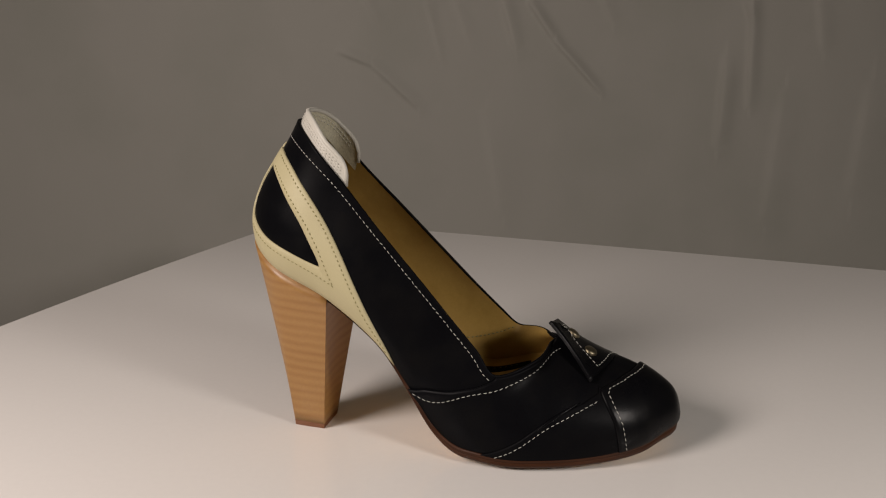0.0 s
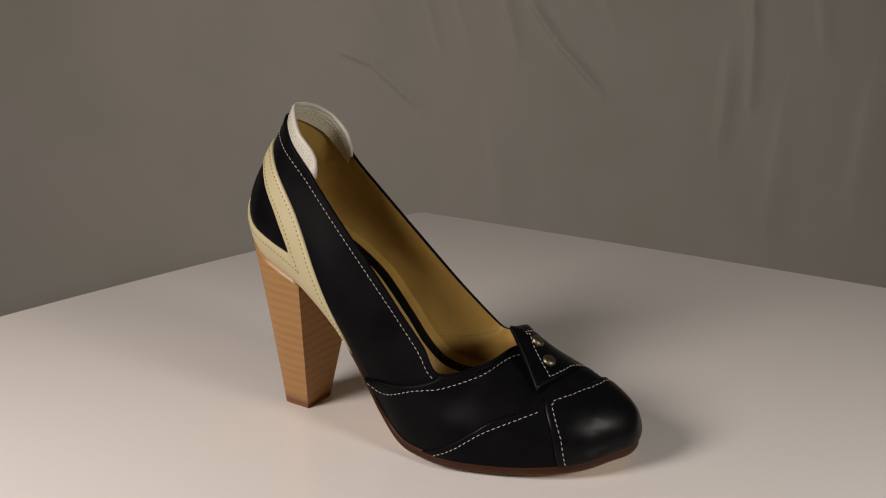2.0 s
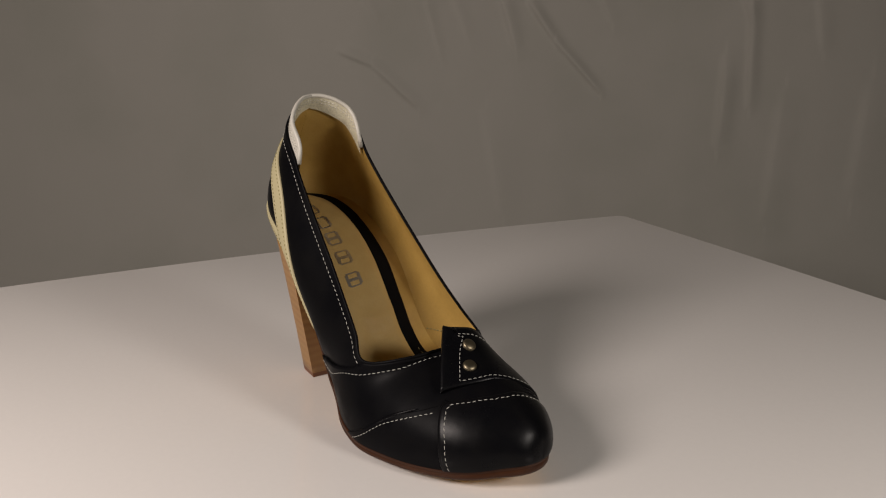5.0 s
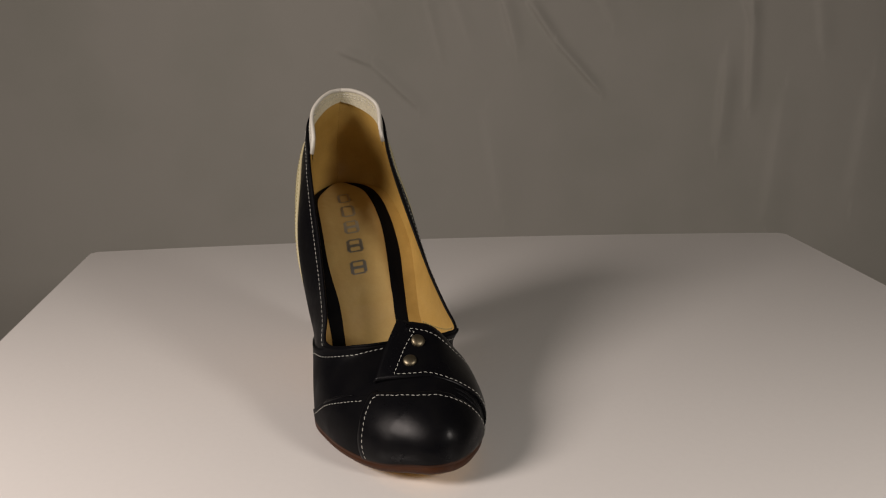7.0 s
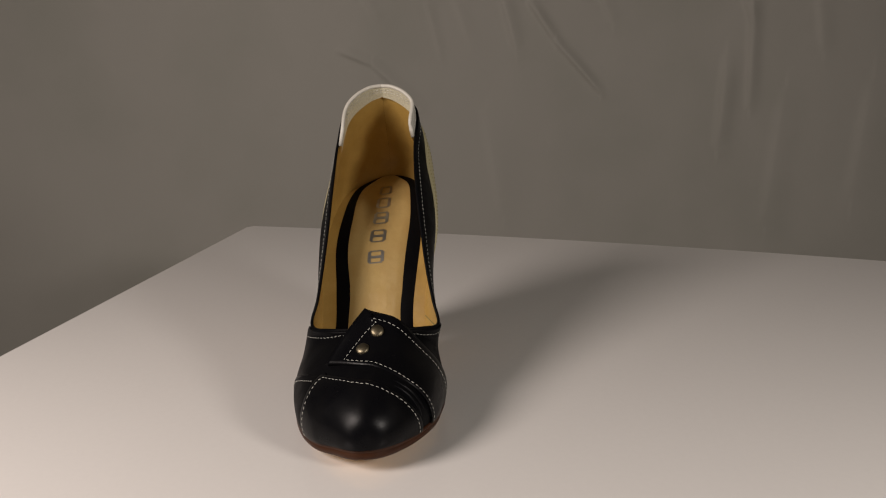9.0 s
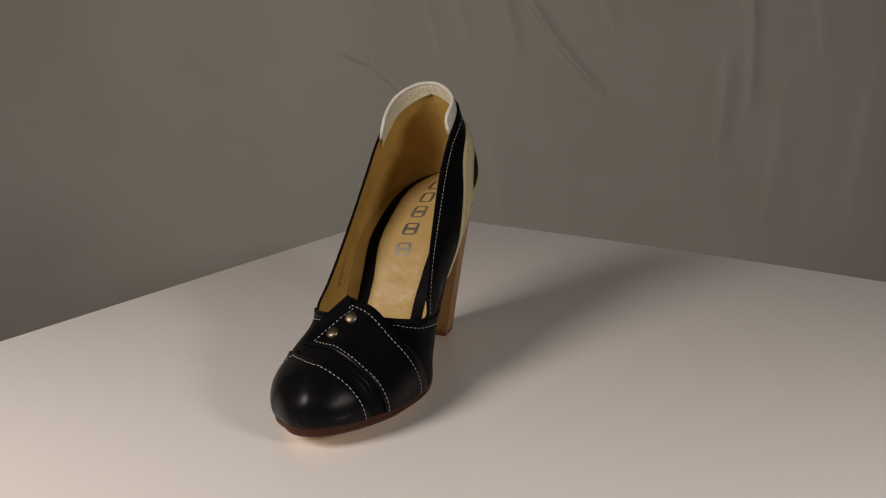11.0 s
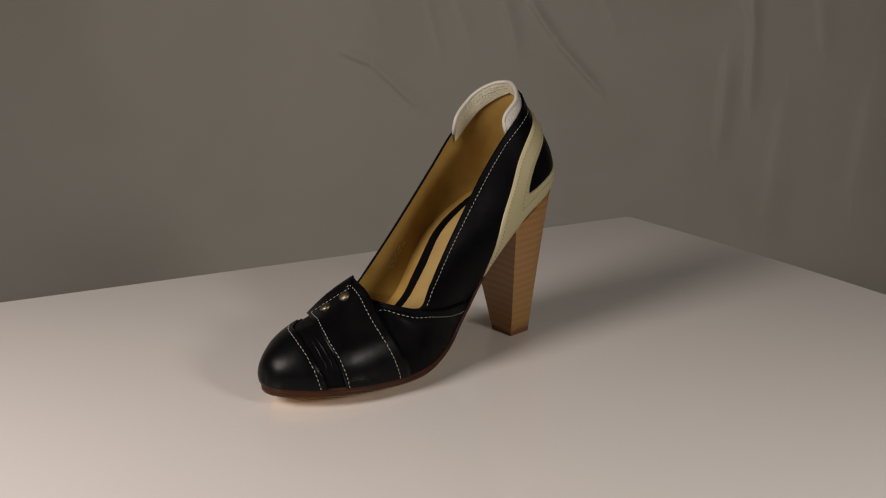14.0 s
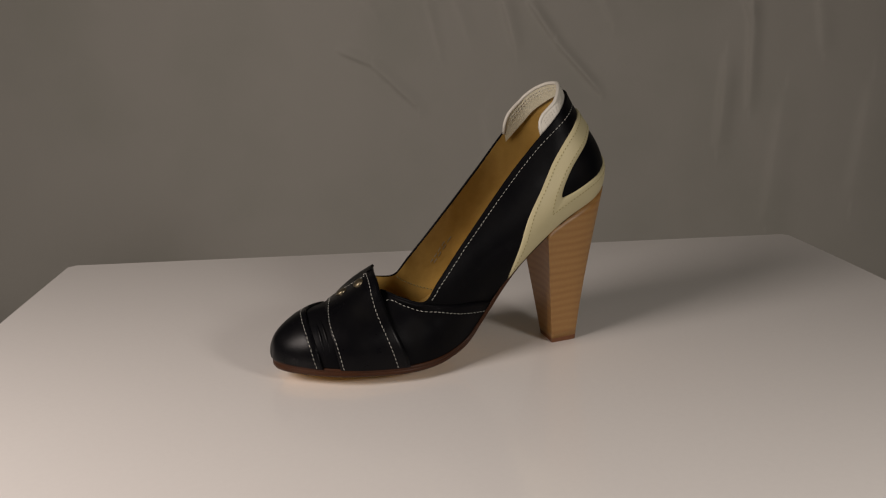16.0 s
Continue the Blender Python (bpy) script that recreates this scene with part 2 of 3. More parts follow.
def upper(s, v):
    """A point of the shoe's leather upper: s from the toe (0) to the heel (1), v from the outer welt (0) over the top (1) to the inner welt (2)."""
    med = v > 1
    w = 2 - v if med else v
    low, low2, high, high2 = (B_MED, B_LAT, T_MED, T_LAT) if med else (B_LAT, B_MED, T_LAT, T_MED)
    b, t = along(low, s, low2), along(high, s, high2 if s > .5 else None)
    e = 1e-3
    run = along(low, min(s + e, 1), low2) - along(low, max(s - e, 0), low2)
    out = unit(np.array([run[1], -run[0], 0.0]) * (1 if not med else -1)) * -1
    span = np.linalg.norm(t - b)
    f = float(np.clip(along(OPEN, s), 0, 1))
    p1 = b + span * .42 * unit(np.array([0, 0, 1.0]) + out * float(along(OUT, s)))
    flat = b - t
    reach = np.hypot(flat[0], flat[1])
    ridge = t + np.array([flat[0], flat[1], 0]) * .54 + np.array([0, 0, -.04 * reach])
    wall = t + (b - t) * .38 + out * span * float(along(WALL_MED if med else WALL_OUT, s))
    p2 = ridge * (1 - f) + wall * f
    return b * (1 - w) ** 3 + 3 * p1 * w * (1 - w) ** 2 + 3 * p2 * w * w * (1 - w) + t * w ** 3


# ---- turning table ----
def turning_table():
    thing = tagged(new("turntable"), "white glossy square board turning on a pedestal", "turntable")
    corner = [(-.459, -.175), (.180, -.427), (.488, .200), (-.200, .452)]
    bow = [.0, .001, .006, .016]
    ring = []
    for k in range(4):
        a, b = np.array(corner[k]), np.array(corner[(k + 1) % 4])
        n = unit(np.array([(b - a)[1], -(b - a)[0]]))
        for i in range(16):
            t = .008 + .984 * i / 15
            ring.append(a + (b - a) * t + n * bow[k] * 4 * t * (1 - t))
    mid = np.mean(ring, 0)
    verts = []
    for z, inset in ((-.0125, .003), (-.0115, .0), (-.0015, .0), (-.0004, .0006), (0, .002)):
        verts += [(*(q + unit(mid - q) * inset), z) for q in ring]
    n = len(ring)
    faces = grid_faces(5, n, wrap=True) + [tuple(range(n)), tuple(range(4 * n, 5 * n))]
    bm = mesh_from(verts, faces)
    for f in bm.faces:
        f.smooth = len(f.verts) == 4
    part("board", bm, BOARD, thing, "white glossy board with rounded edge")
    prof = [(.17, FLOOR_Z + .001), (.17, FLOOR_Z + .02), (.04, FLOOR_Z + .05), (.035, -.06), (.12, -.035), (.12, -.0127)]
    verts = [(r * math.cos(a * math.pi / 16), r * math.sin(a * math.pi / 16), z) for r, z in prof for a in range(32)]
    part("pedestal", mesh_from(verts, grid_faces(len(prof), 32, wrap=True) + [tuple(range(32)), tuple(range(160, 192))]), STEEL, thing, "dark metal pedestal")
    return thing


table = turning_table()

# table of the surface, to look places up quickly
NS, NV = 240, 72
SS = np.linspace(0, 1, NS + 1)


def side_table(med):
    ws = np.linspace(0, 1, NV + 1)
    g = np.array([[upper(s, (2 - w if w < 1 else 1.0000001) if med else w) for w in ws] for s in SS])
    ds, dw = np.gradient(g, axis=0), np.gradient(g, axis=1)
    n = np.cross(ds, dw) * (-1 if med else 1)
    n /= np.linalg.norm(n, axis=-1, keepdims=True) + 1e-12
    return g, n


LAT_P, LAT_N = side_table(False)
MED_P, MED_N = side_table(True)
# even out the walls along the shoe, more at the foot than at the top edge
K = np.exp(-.5 * (np.arange(-24, 25) / 11.0) ** 2)
K /= K.sum()


def evened(g):
    pad = np.concatenate([np.repeat(g[:1], 24, 0), g, np.repeat(g[-1:], 24, 0)])
    soft = sum(K[k] * pad[k:k + len(g)] for k in range(49))
    w = np.linspace(0, 1, NV + 1)[None, :, None]
    e = np.clip(np.minimum(SS - .10, .86 - SS) / .1, 0, 1)[:, None, None]
    f = (1 - w ** 4) * np.clip(w * 2.2, 0, 1) ** 2 * (3 - 2 * np.clip(w * 2.2, 0, 1)) * e
    return g * (1 - f) + soft * f


def normals(g, turn):
    n = np.cross(np.gradient(g, axis=0), np.gradient(g, axis=1)) * turn
    return n / (np.linalg.norm(n, axis=-1, keepdims=True) + 1e-12)


LAT_P, MED_P = evened(LAT_P), evened(MED_P)
LAT_N, MED_N = normals(LAT_P, 1), normals(MED_P, -1)
if LAT_N[NS // 2, NV // 2][1] > 0:
    LAT_N *= -1
if MED_N[NS // 2, NV // 2][1] < 0:
    MED_N *= -1
JOIN = int(.40 * NS)
both = LAT_N[:JOIN, -1] + MED_N[:JOIN, -1]
both /= np.linalg.norm(both, axis=-1, keepdims=True)
LAT_N[:JOIN, -1], MED_N[:JOIN, -1] = both, both
for k in (1, 2, 3):
    for q in (LAT_N, MED_N):
        q[:JOIN, -1 - k] = q[:JOIN, -1 - k] * (k / 4) + both * (1 - k / 4)
back = LAT_N[-1] + MED_N[-1]
back /= np.linalg.norm(back, axis=-1, keepdims=True)
LAT_N[-1], MED_N[-1] = back, back
fore = LAT_N[2] + MED_N[2] + np.array([.8, 0, 0])
fore /= np.linalg.norm(fore, axis=-1, keepdims=True)
for k in range(6):
    for q in (LAT_N, MED_N):
        q[k] = q[6] * (k / 6) + fore * (1 - k / 6)


def at(s, v, off=0.0):
    """A point off metres outside the upper's surface."""
    med = v > 1
    w = min(max(2 - v if med else v, 0), 1) * NV
    x = min(max(s, 0), 1) * NS
    i, j = min(int(x), NS - 1), min(int(w), NV - 1)
    a, b = x - i, w - j
    p, n = (MED_P, MED_N) if med else (LAT_P, LAT_N)
    mix = lambda g: (g[i, j] * (1 - a) + g[i + 1, j] * a) * (1 - b) + (g[i, j + 1] * (1 - a) + g[i + 1, j + 1] * a) * b
    if not off:
        return mix(p)
    d = mix(n)
    if w < .12 * NV and d[2] < 0:
        d = d * np.array([1, 1, w / (.12 * NV)])
    return mix(p) + unit(d) * off


def sheet(place, rows, cols, off, thick, edges=(1, 1, 1, 1), wrap=False):
    """A leather piece: place(i, j) in 0..1 gives (s, v); its rim turns down by thick on the chosen edges (row start, row end, column start, column end)."""
    rr = [(i / (rows - 1), 0) for i in range(rows)]
    cc = [(j / (cols - 1 if not wrap else cols), 0) for j in range(cols)]
    if edges[0]:
        rr = [(0, 1), (0, .35)] + [(.006, 0)] + rr[1:]
    if edges[1]:
        rr = rr[:-1] + [(.994, 0), (1, .35), (1, 1)]
    if edges[2]:
        cc = [(0, 1), (0, .35)] + [(.006, 0)] + cc[1:]
    if edges[3]:
        cc = cc[:-1] + [(.994, 0), (1, .35), (1, 1)]
    verts = []
    for i, di in rr:
        for j, dj in cc:
            o = off(i, j) if callable(off) else off
            verts.append(at(*place(i, j), o - thick * max(di, dj)))
    return mesh_from(verts, grid_faces(len(rr), len(cc), wrap=wrap))


def lerp(table_rows, x):
    """Straight lines through (x, y) rows."""
    return float(np.interp(x, [r[0] for r in table_rows], [r[1] for r in table_rows]))


def stitch_run(points, normals, length=.0018, gap=.0010, radius=.00014):
    """Single stitches, each a short rounded thread lying on the leather."""
    pts = np.array(points)
    dist = np.concatenate([[0], np.cumsum(np.linalg.norm(np.diff(pts, axis=0), axis=1))])
    total = dist[-1]
    count = max(1, int(total / (length + gap)))
    verts, faces = [], []

    def place(d):
        return np.array([np.interp(d, dist, pts[:, k]) for k in range(3)]), unit(np.array([np.interp(d, dist, np.array(normals)[:, k]) for k in range(3)]))

    for c in range(count):
        d0 = (c + .2) * total / count + random.uniform(-.0001, .0001)
        lean = random.uniform(-.00012, .00012)
        base = len(verts)
        for f, r, h in ((0, .35, -.4), (.15, .9, .25), (.5, 1, .5), (.85, .9, .25), (1, .35, -.4)):
            q, n = place(d0 + f * length)
            q2, _ = place(d0 + f * length + .0002)
            d = unit(q2 - q)
            side = unit(np.cross(d, n))
            mid = q + n * radius * h + side * lean * (f * 2 - 1) * 1.6
            verts += [mid + radius * r * (side * math.cos(a) * 1.25 + n * math.sin(a)) for a in (0, 1.047, 2.094, 3.1416, 4.189, 5.236)]
        faces += grid_faces(5, 6, wrap=True, start=base) + [tuple(range(base, base + 6)), tuple(range(base + 24, base + 30))]
    return mesh_from(verts, faces)


def seam(curve, off, n=80, **kw):
    """Stitching along curve(t) -> (s, v), off metres above the upper."""
    sv = [curve(k / (n - 1)) for k in range(n)]
    pts = [at(s, v, off) for s, v in sv]
    nor = [at(s, v, off + .001) - at(s, v, off) for s, v in sv]
    return stitch_run(pts, nor, **kw)


def path_sv(rows):
    return lambda t: tuple(along(rows, t))


# front line of each piece: s at v
CAP = [(0, .244), (.25, .257), (.49, .281), (.525, .279), (.63, .242), (.78, .204), (.9, .186), (1.05, .175), (1.25, .172), (1.6, .179), (2.0, .196)]
STRAP_L = [(0, .735), (.22, .690), (.47, .625), (.75, .565), (.92, .538), (1.0, .533)]
STRAP_M = [(1.0, .533), (1.08, .545), (1.38, .590), (1.7, .645), (2.0, .700)]
WEDGE = [(0, .530), (.15, .452), (.30, .380), (.40, .330), (.50, .296)]


def ladies_shoe():
    shoe = tagged(new("ladies_shoe"), "black leather high-heeled pump with cream trim and wooden heel", "shoe")

    # quarters, their lining and the bound top edge
    for side in (0, 1):
        q = (lambda w: 2 - w) if side else (lambda w: w)
        part("quarter", mesh_from([at(.34 + .66 * i / 90, (q(j / 34) if j < 34 else (1.0000001 if side else 1.0))) for i in range(91) for j in range(35)], grid_faces(91, 35)), SOFT, shoe, "smooth black leather quarter")
        part("lining", mesh_from([at(.12 + .88 * i / 90, (q(j / 34) if j < 34 else (1.0000001 if side else 1.0)), -.0017) for i in range(91) for j in range(35)], grid_faces(91, 35)), LINING, shoe, "tan leather lining")
    rim = [at(.40 + .60 * i / 90, 1.0, -.0008) for i in range(91)] + [at(1 - .60 * i / 90, 1.0000001, -.0008) for i in range(1, 91)]
    part("binding", tube(rim, .0009, 8), SOFT, shoe, "folded black leather top edge")

    # vamp, both halves in one skin
    def vamp_half(med):
        rows, cols = 30, 60
        verts = []
        for i in range(rows + 2):
            w = min(i, rows) / rows
            v = (2 - w if w < 1 else 1.0000001) if med else w
            rear = lerp(STRAP_M if med else STRAP_L, v)
            for j in range(cols + 3):
                t = min(j, cols) / cols
                s = .004 + (rear - .004) * t
                drop = (0, .0004, .0013)[max(0, j - cols)]
                if w == 1 and i > rows:
                    drop = max(drop, .0013 if s > .40 else 0)
                verts.append(at(s, v, .0013 - drop))
        return verts, grid_faces(rows + 2, cols + 3)

    va, fa = vamp_half(False)
    vb, fb = vamp_half(True)
    part("vamp", mesh_from(va + vb, fa + [tuple(k + len(va) for k in f) for f in fb]), SOFT, shoe, "black leather vamp", weld=.00002)

    # side wedge and toe cap
    part("side_wedge", sheet(lambda i, j: (lerp(CAP, .56 * i) - .02 + (lerp(WEDGE, .56 * i) - lerp(CAP, .56 * i) + .02) * j, .56 * i), 30, 20, .0021, .0012, (0, 1, 0, 1)), SOFT, shoe, "overlapping black leather side piece")

    def cap_place(i, j):
        v = 2 * i
        return .002 + (lerp(CAP, v) + (.014 if v > .5 else .012) - .002) * j, (v if abs(v - 1) > 1e-6 else 1.0)

    cap = sheet(cap_place, 97, 34, .0031, .0014, (0, 0, 0, 1))
    cap.verts.ensure_lookup_table()
    pole = [cap.verts[k * 36] for k in range(97)]
    bmesh.ops.pointmerge(cap, verts=pole, merge_co=sum((v.co for v in pole), Vector()) / 97)
    bmesh.ops.remove_doubles(cap, verts=cap.verts, dist=.00002)
    free = [v for v in cap.verts if not v.is_boundary and v.co.x > .088]
    for _ in range(24):
        bmesh.ops.smooth_vert(cap, verts=free, factor=.5, use_axis_x=True, use_axis_y=True, use_axis_z=True)
    part("toe_cap", cap, BLACK, shoe, "rounded black leather toe cap")

    # pleat ridges between the cap and the buckle band
    for s0, v0, s1, v1 in ((.205, 1.25, .213, 1.85), (.217, 1.22, .226, 1.78), (.430, .17, .335, .41)):
        n = 14
        pts = [at(s0 + (s1 - s0) * k / n, v0 + (v1 - v0) * k / n, .0010 if v0 > 1 else .0015) for k in range(n + 1)]
        part("pleat", tube(pts, [.0002 + .0009 * math.sin(math.pi * k / n) for k in range(n + 1)], 8), BLACK, shoe)

    # crossing band with the free corner and two rivets
    rails = [[(.402, 2.0), (.385, 1.66), (.378, 1.36), (.385, 1.14), (.395, .99)], [(.315, 2.0), (.300, 1.66), (.297, 1.33), (.318, 1.05), (.352, .80)], [(.247, 2.0), (.238, 1.66), (.231, 1.33), (.249, .93), (.315, .59)]]
    tip_a, tip_b = np.array([.0382, -.0701, .0675]), at(.313, .575, .0036)
    sew_a, sew_b = np.array([.0452, -.0652, .0623]), at(.306, .735, .0034)

    def band_skin(t, w):
        a, b, c = [along(r, t) for r in rails]
        s, v = a * (2 * w * w - 3 * w + 1) + b * (4 * w - 4 * w * w) + c * (2 * w * w - w)
        return at(float(s), float(v), .0024 + .0006 * min(1, 3 * t))

    def band(t, w):
        k = (w - .15) / .74
        sewn = (sew_a - band_skin(.88, .15)) * (1 - k) + (sew_b - band_skin(.88, .89)) * k
        end = tip_a * (1 - w) + tip_b * w + np.array([.0006, -.0004, .0013]) * math.sin(math.pi * w) - band_skin(1.0, w)
        a = float(np.clip((t - .32) / .56, 0, 1))
        b = float(np.clip((t - .76) / .24, 0, 1)) ** 2
        lift = sewn * (a * a * (3 - 2 * a) * .55 + .45 * a)
        rise = .0034 * math.sin(math.pi * float(np.clip((t - .40) / .56, 0, 1))) ** 2 * max(0, 1 - w / .75) ** 1.5
        return band_skin(t, w) + lift + (end - sewn) * b + np.array([.25, .15, .95]) * rise

    def band_normal(t, w):
        e = .01
        n = np.cross(band(min(t + e, 1), w) - band(max(t - e, 0), w), band(t, min(w + e, 1)) - band(t, max(w - e, 0)))
        n = unit(n)
        return n if n @ (band(t, w) - np.array([.055, -.066, .012])) > 0 else -n

    rows, cols, verts = 40, 18, []
    for i in range(rows + 3):
        for j in range(-2, cols + 3):
            t, w = min(i, rows) / rows, min(max(j, 0), cols) / cols
            d = max((0, .0005, .0018)[max(0, i - rows)], (0, .0005, .0018)[max(0, -j, j - cols)])
            verts.append(band(t, w) - band_normal(t, w) * d)
    top = len(verts)
    faces = grid_faces(rows + 3, cols + 5)
    for i in range(rows + 1):
        for j in range(cols + 1):
            verts.append(band(i / rows, j / cols) - band_normal(i / rows, j / cols) * .0019)
    faces += grid_faces(rows + 1, cols + 1, start=top)
    part("buckle_band", mesh_from(verts, faces), BLACK, shoe, "black leather band with a free pointed corner")
    line = [(k / 60 * .88, .15) for k in range(61)] + [(.88, .15 + .79 * k / 30) for k in range(1, 31)] + [(.88 - .88 * k / 60, .94) for k in range(1, 61)]
    part("stitching", stitch_run([band(*q) + band_normal(*q) * .0002 for q in line], [band_normal(*q) for q in line]), THREAD, shoe, "off-white contrast stitching")
    for spot in ((.815, .365), (.82, .73)):
        c, n = band(*spot), band_normal(*spot)
        a = unit(np.cross(n, (1, 0, 0)))
        b = np.cross(n, a)
        prof = [(.0037, -.0006), (.0037, .0005), (.0032, .0012), (.0021, .0016), (.0009, .0018)]
        verts = [c + n * h + r * (a * math.cos(k * math.pi / 10) + b * math.sin(k * math.pi / 10)) for r, h in prof for k in range(20)]
        part("rivet", mesh_from(verts, grid_faces(5, 20, wrap=True) + [tuple(range(80, 100))]), BRASS, shoe, "domed brass rivet")

    # cream counter on each side, a ring round a black window
    def ring_piece(outer, inner):
        n = 72
        o = [along(outer + outer[:1], k / n) for k in range(n)]
        i = [along(inner + inner[:1], k / n) for k in range(n)]
        return lambda t, r: tuple(o[int(t * n) % n] * (1 - r) + i[int(t * n) % n] * r)

    out_l = [(.770, .0), (.794, .13), (.822, .375), (.848, .55), (.877, .66), (.915, .75), (.955, .79), (1.0, .77), (1.0, .55), (1.0, .25), (1.0, .0), (.95, .0), (.90, .0), (.84, .0)]
    in_l = [(.873, .300), (.874, .330), (.879, .37), (.890, .44), (.907, .53), (.935, .61), (.970, .650), (.993, .64), (.995, .50), (.994, .35), (.985, .245), (.955, .222), (.925, .235), (.893, .262)]
    out_m = [(.762, 2.0), (.783, 1.80), (.807, 1.54), (.845, 1.385), (.880, 1.27), (.915, 1.20), (.955, 1.18), (1.0, 1.20), (1.0, 1.45), (1.0, 1.75), (1.0, 2.0), (.95, 2.0), (.90, 2.0), (.83, 2.0)]
    in_m = [(.872, 1.665), (.870, 1.63), (.875, 1.58), (.887, 1.51), (.905, 1.44), (.932, 1.39), (.970, 1.365), (.993, 1.38), (.995, 1.50), (.994, 1.64), (.985, 1.725), (.955, 1.745), (.925, 1.74), (.893, 1.715)]
    for outer, inner in ((out_l, in_l), (out_m, in_m)):
        ring = ring_piece(outer, inner)
        verts = []
        for r, o in ((0, -.0004), (0, .0006), (.04, .0011), (.25, .0012), (.5, .0012), (.75, .0012), (.96, .0011), (1, .0006), (1, -.0004)):
            verts += [at(*[float(np.clip(c, 0, m)) for c, m in zip(ring(k / 72, r), (1, 2))], o) for k in range(72)]
        part("counter", mesh_from(verts, grid_faces(9, 72, wrap=True)), CREAM, shoe, "cream leather heel counter with a black window")
        front = [ring(k / 72 * (6.6 / 14), .20 if k > 4 else .12) for k in range(72)]
        part("stitching", stitch_run([at(*q, .0012) for q in front], [at(*q, .002) - at(*q, .001) for q in front], length=.0013, gap=.0012, radius=.00024), OLIVE, shoe, "dull olive stitching")
        hole = [ring(k % 72 / 72, .80) for k in range(54, 105)]
        hole = [q for q in hole if q[0] < .985]
        part("stitching", stitch_run([at(*q, .0012) for q in hole], [at(*q, .002) - at(*q, .001) for q in hole], length=.0013, gap=.0012, radius=.00024), OLIVE, shoe, "dull olive stitching")

    # white stitching of the black leather
    runs = [(lambda t: (lerp(CAP, .525 * t) - .003, .525 * t), .0032), (lambda t: (lerp(CAP, .525 + 1.475 * t), .525 + 1.475 * t), .0032),
            (path_sv([(.498, .0), (.42, .165), (.352, .305), (.300, .425)]), .0022),
            (path_sv([(.725, .02), (.640, .30), (.568, .65), (.513, .80), (.44, .80), (.385, .86)]), .0014),
            (path_sv([(.398, 1.24), (.437, 1.20), (.480, 1.175), (.526, 1.18), (.556, 1.34), (.592, 1.58), (.640, 1.83), (.672, 1.98)]), .0014),
            (path_sv([(1.0, .90), (.907, .937), (.827, .938), (.740, .936), (.627, .947), (.545, .91)]), .0003),
            (path_sv([(1.0, 1.10), (.880, 1.055), (.793, 1.056), (.740, 1.050), (.613, 1.036), (.553, 1.032)]), .0003)]
    for curve, off in runs:
        part("stitching", seam(curve, off, 120), THREAD, shoe, "off-white contrast stitching")

    # welt and outsole
    stations = [k / 120 for k in range(1, 121)]
    loop = [(s, 0.0) for s in stations] + [(s, 2.0) for s in reversed(stations[:-1])]

    def edge(s, v):
        low, twin = (B_LAT, B_MED) if v < 1 else (B_MED, B_LAT)
        lat = along(low, s, twin)
        e = 2e-3
        run = along(low, min(s + e, 1), twin) - along(low, max(s - e, 0), twin)
        o = unit(np.array([-run[1], run[0], 0])) * (1 if v < 1 else -1)
        return lat, o

    verts = []
    levels = ((-.004, .0006), (.0014, .0006), (.0020, .0001), (.0021, -.0012), (.0017, -.0015), (.0021, -.0018), (.0019, -.0036), (.0012, -.0044), (-.0004, -.0047), (-.0030, -.0046))
    for grow, dz in levels:
        for s, v in loop:
            b, o = edge(s, v)
            f = float(np.clip((.80 - s) / .10, 0, 1))
            z = b[2] + (dz if dz > 0 else dz * (.35 + .65 * f) * (1 + .35 * float(np.clip((.30 - s) / .2, 0, 1))))
            g = grow * f - (.0015 if grow > 0 else 0) * (1 - f)
            verts.append((b[0] + o[0] * g, b[1] + o[1] * g, max(z, .0002)))
    n = len(loop)
    bm = mesh_from(verts, grid_faces(len(levels), n, wrap=True))
    part("sole", bm, SOLE, shoe, "dark brown leather sole edge")
    verts = []
    for s in stations[2:104]:
        (a, oa), (b, ob) = edge(s, 0), edge(s, 2)
        f = float(np.clip((.80 - s) / .10, 0, 1))
        for k in range(9):
            w = k / 8
            p = (a - oa * .0006) * (1 - w) + (b - ob * .0006) * w
            drop = (.0045 * (1 + .35 * float(np.clip((.30 - s) / .2, 0, 1))) + .0022 * math.sin(math.pi * w) * min(1, s / .25)) * (.35 + .65 * f)
            verts.append((p[0], p[1], max(p[2] - drop, .0003)))
    part("outsole", mesh_from(verts, grid_faces(102, 9)), OUTSOLE, shoe, "tan leather underside")

    # insole with a dark rim and the tan sock on it
    def inner(s, w, lift):
        v = lerp([(.3, .50), (.44, .42), (.6, .29), (.8, .25), (.88, .20), (.95, .11), (1.0, .06)], s)
        a, b = at(s, v, -.0017), at(s, 2 - v, -.0017)
        dip = -.0025 * math.sin(math.pi * w)
        return a * (1 - w) + b * w + np.array([0, 0, dip + lift])

    def rim(i, j):
        half = .5 * math.sqrt(max(0, 1 - max(0, (i - .88) / .12) ** 2.6))
        return inner(.30 + .674 * i, .5 + half * (2 * j - 1), 0)

    part("insole", mesh_from([rim(i / 90, j / 12) for i in range(91) for j in range(13)], grid_faces(91, 13)), LINING, shoe, "tan leather inner floor")

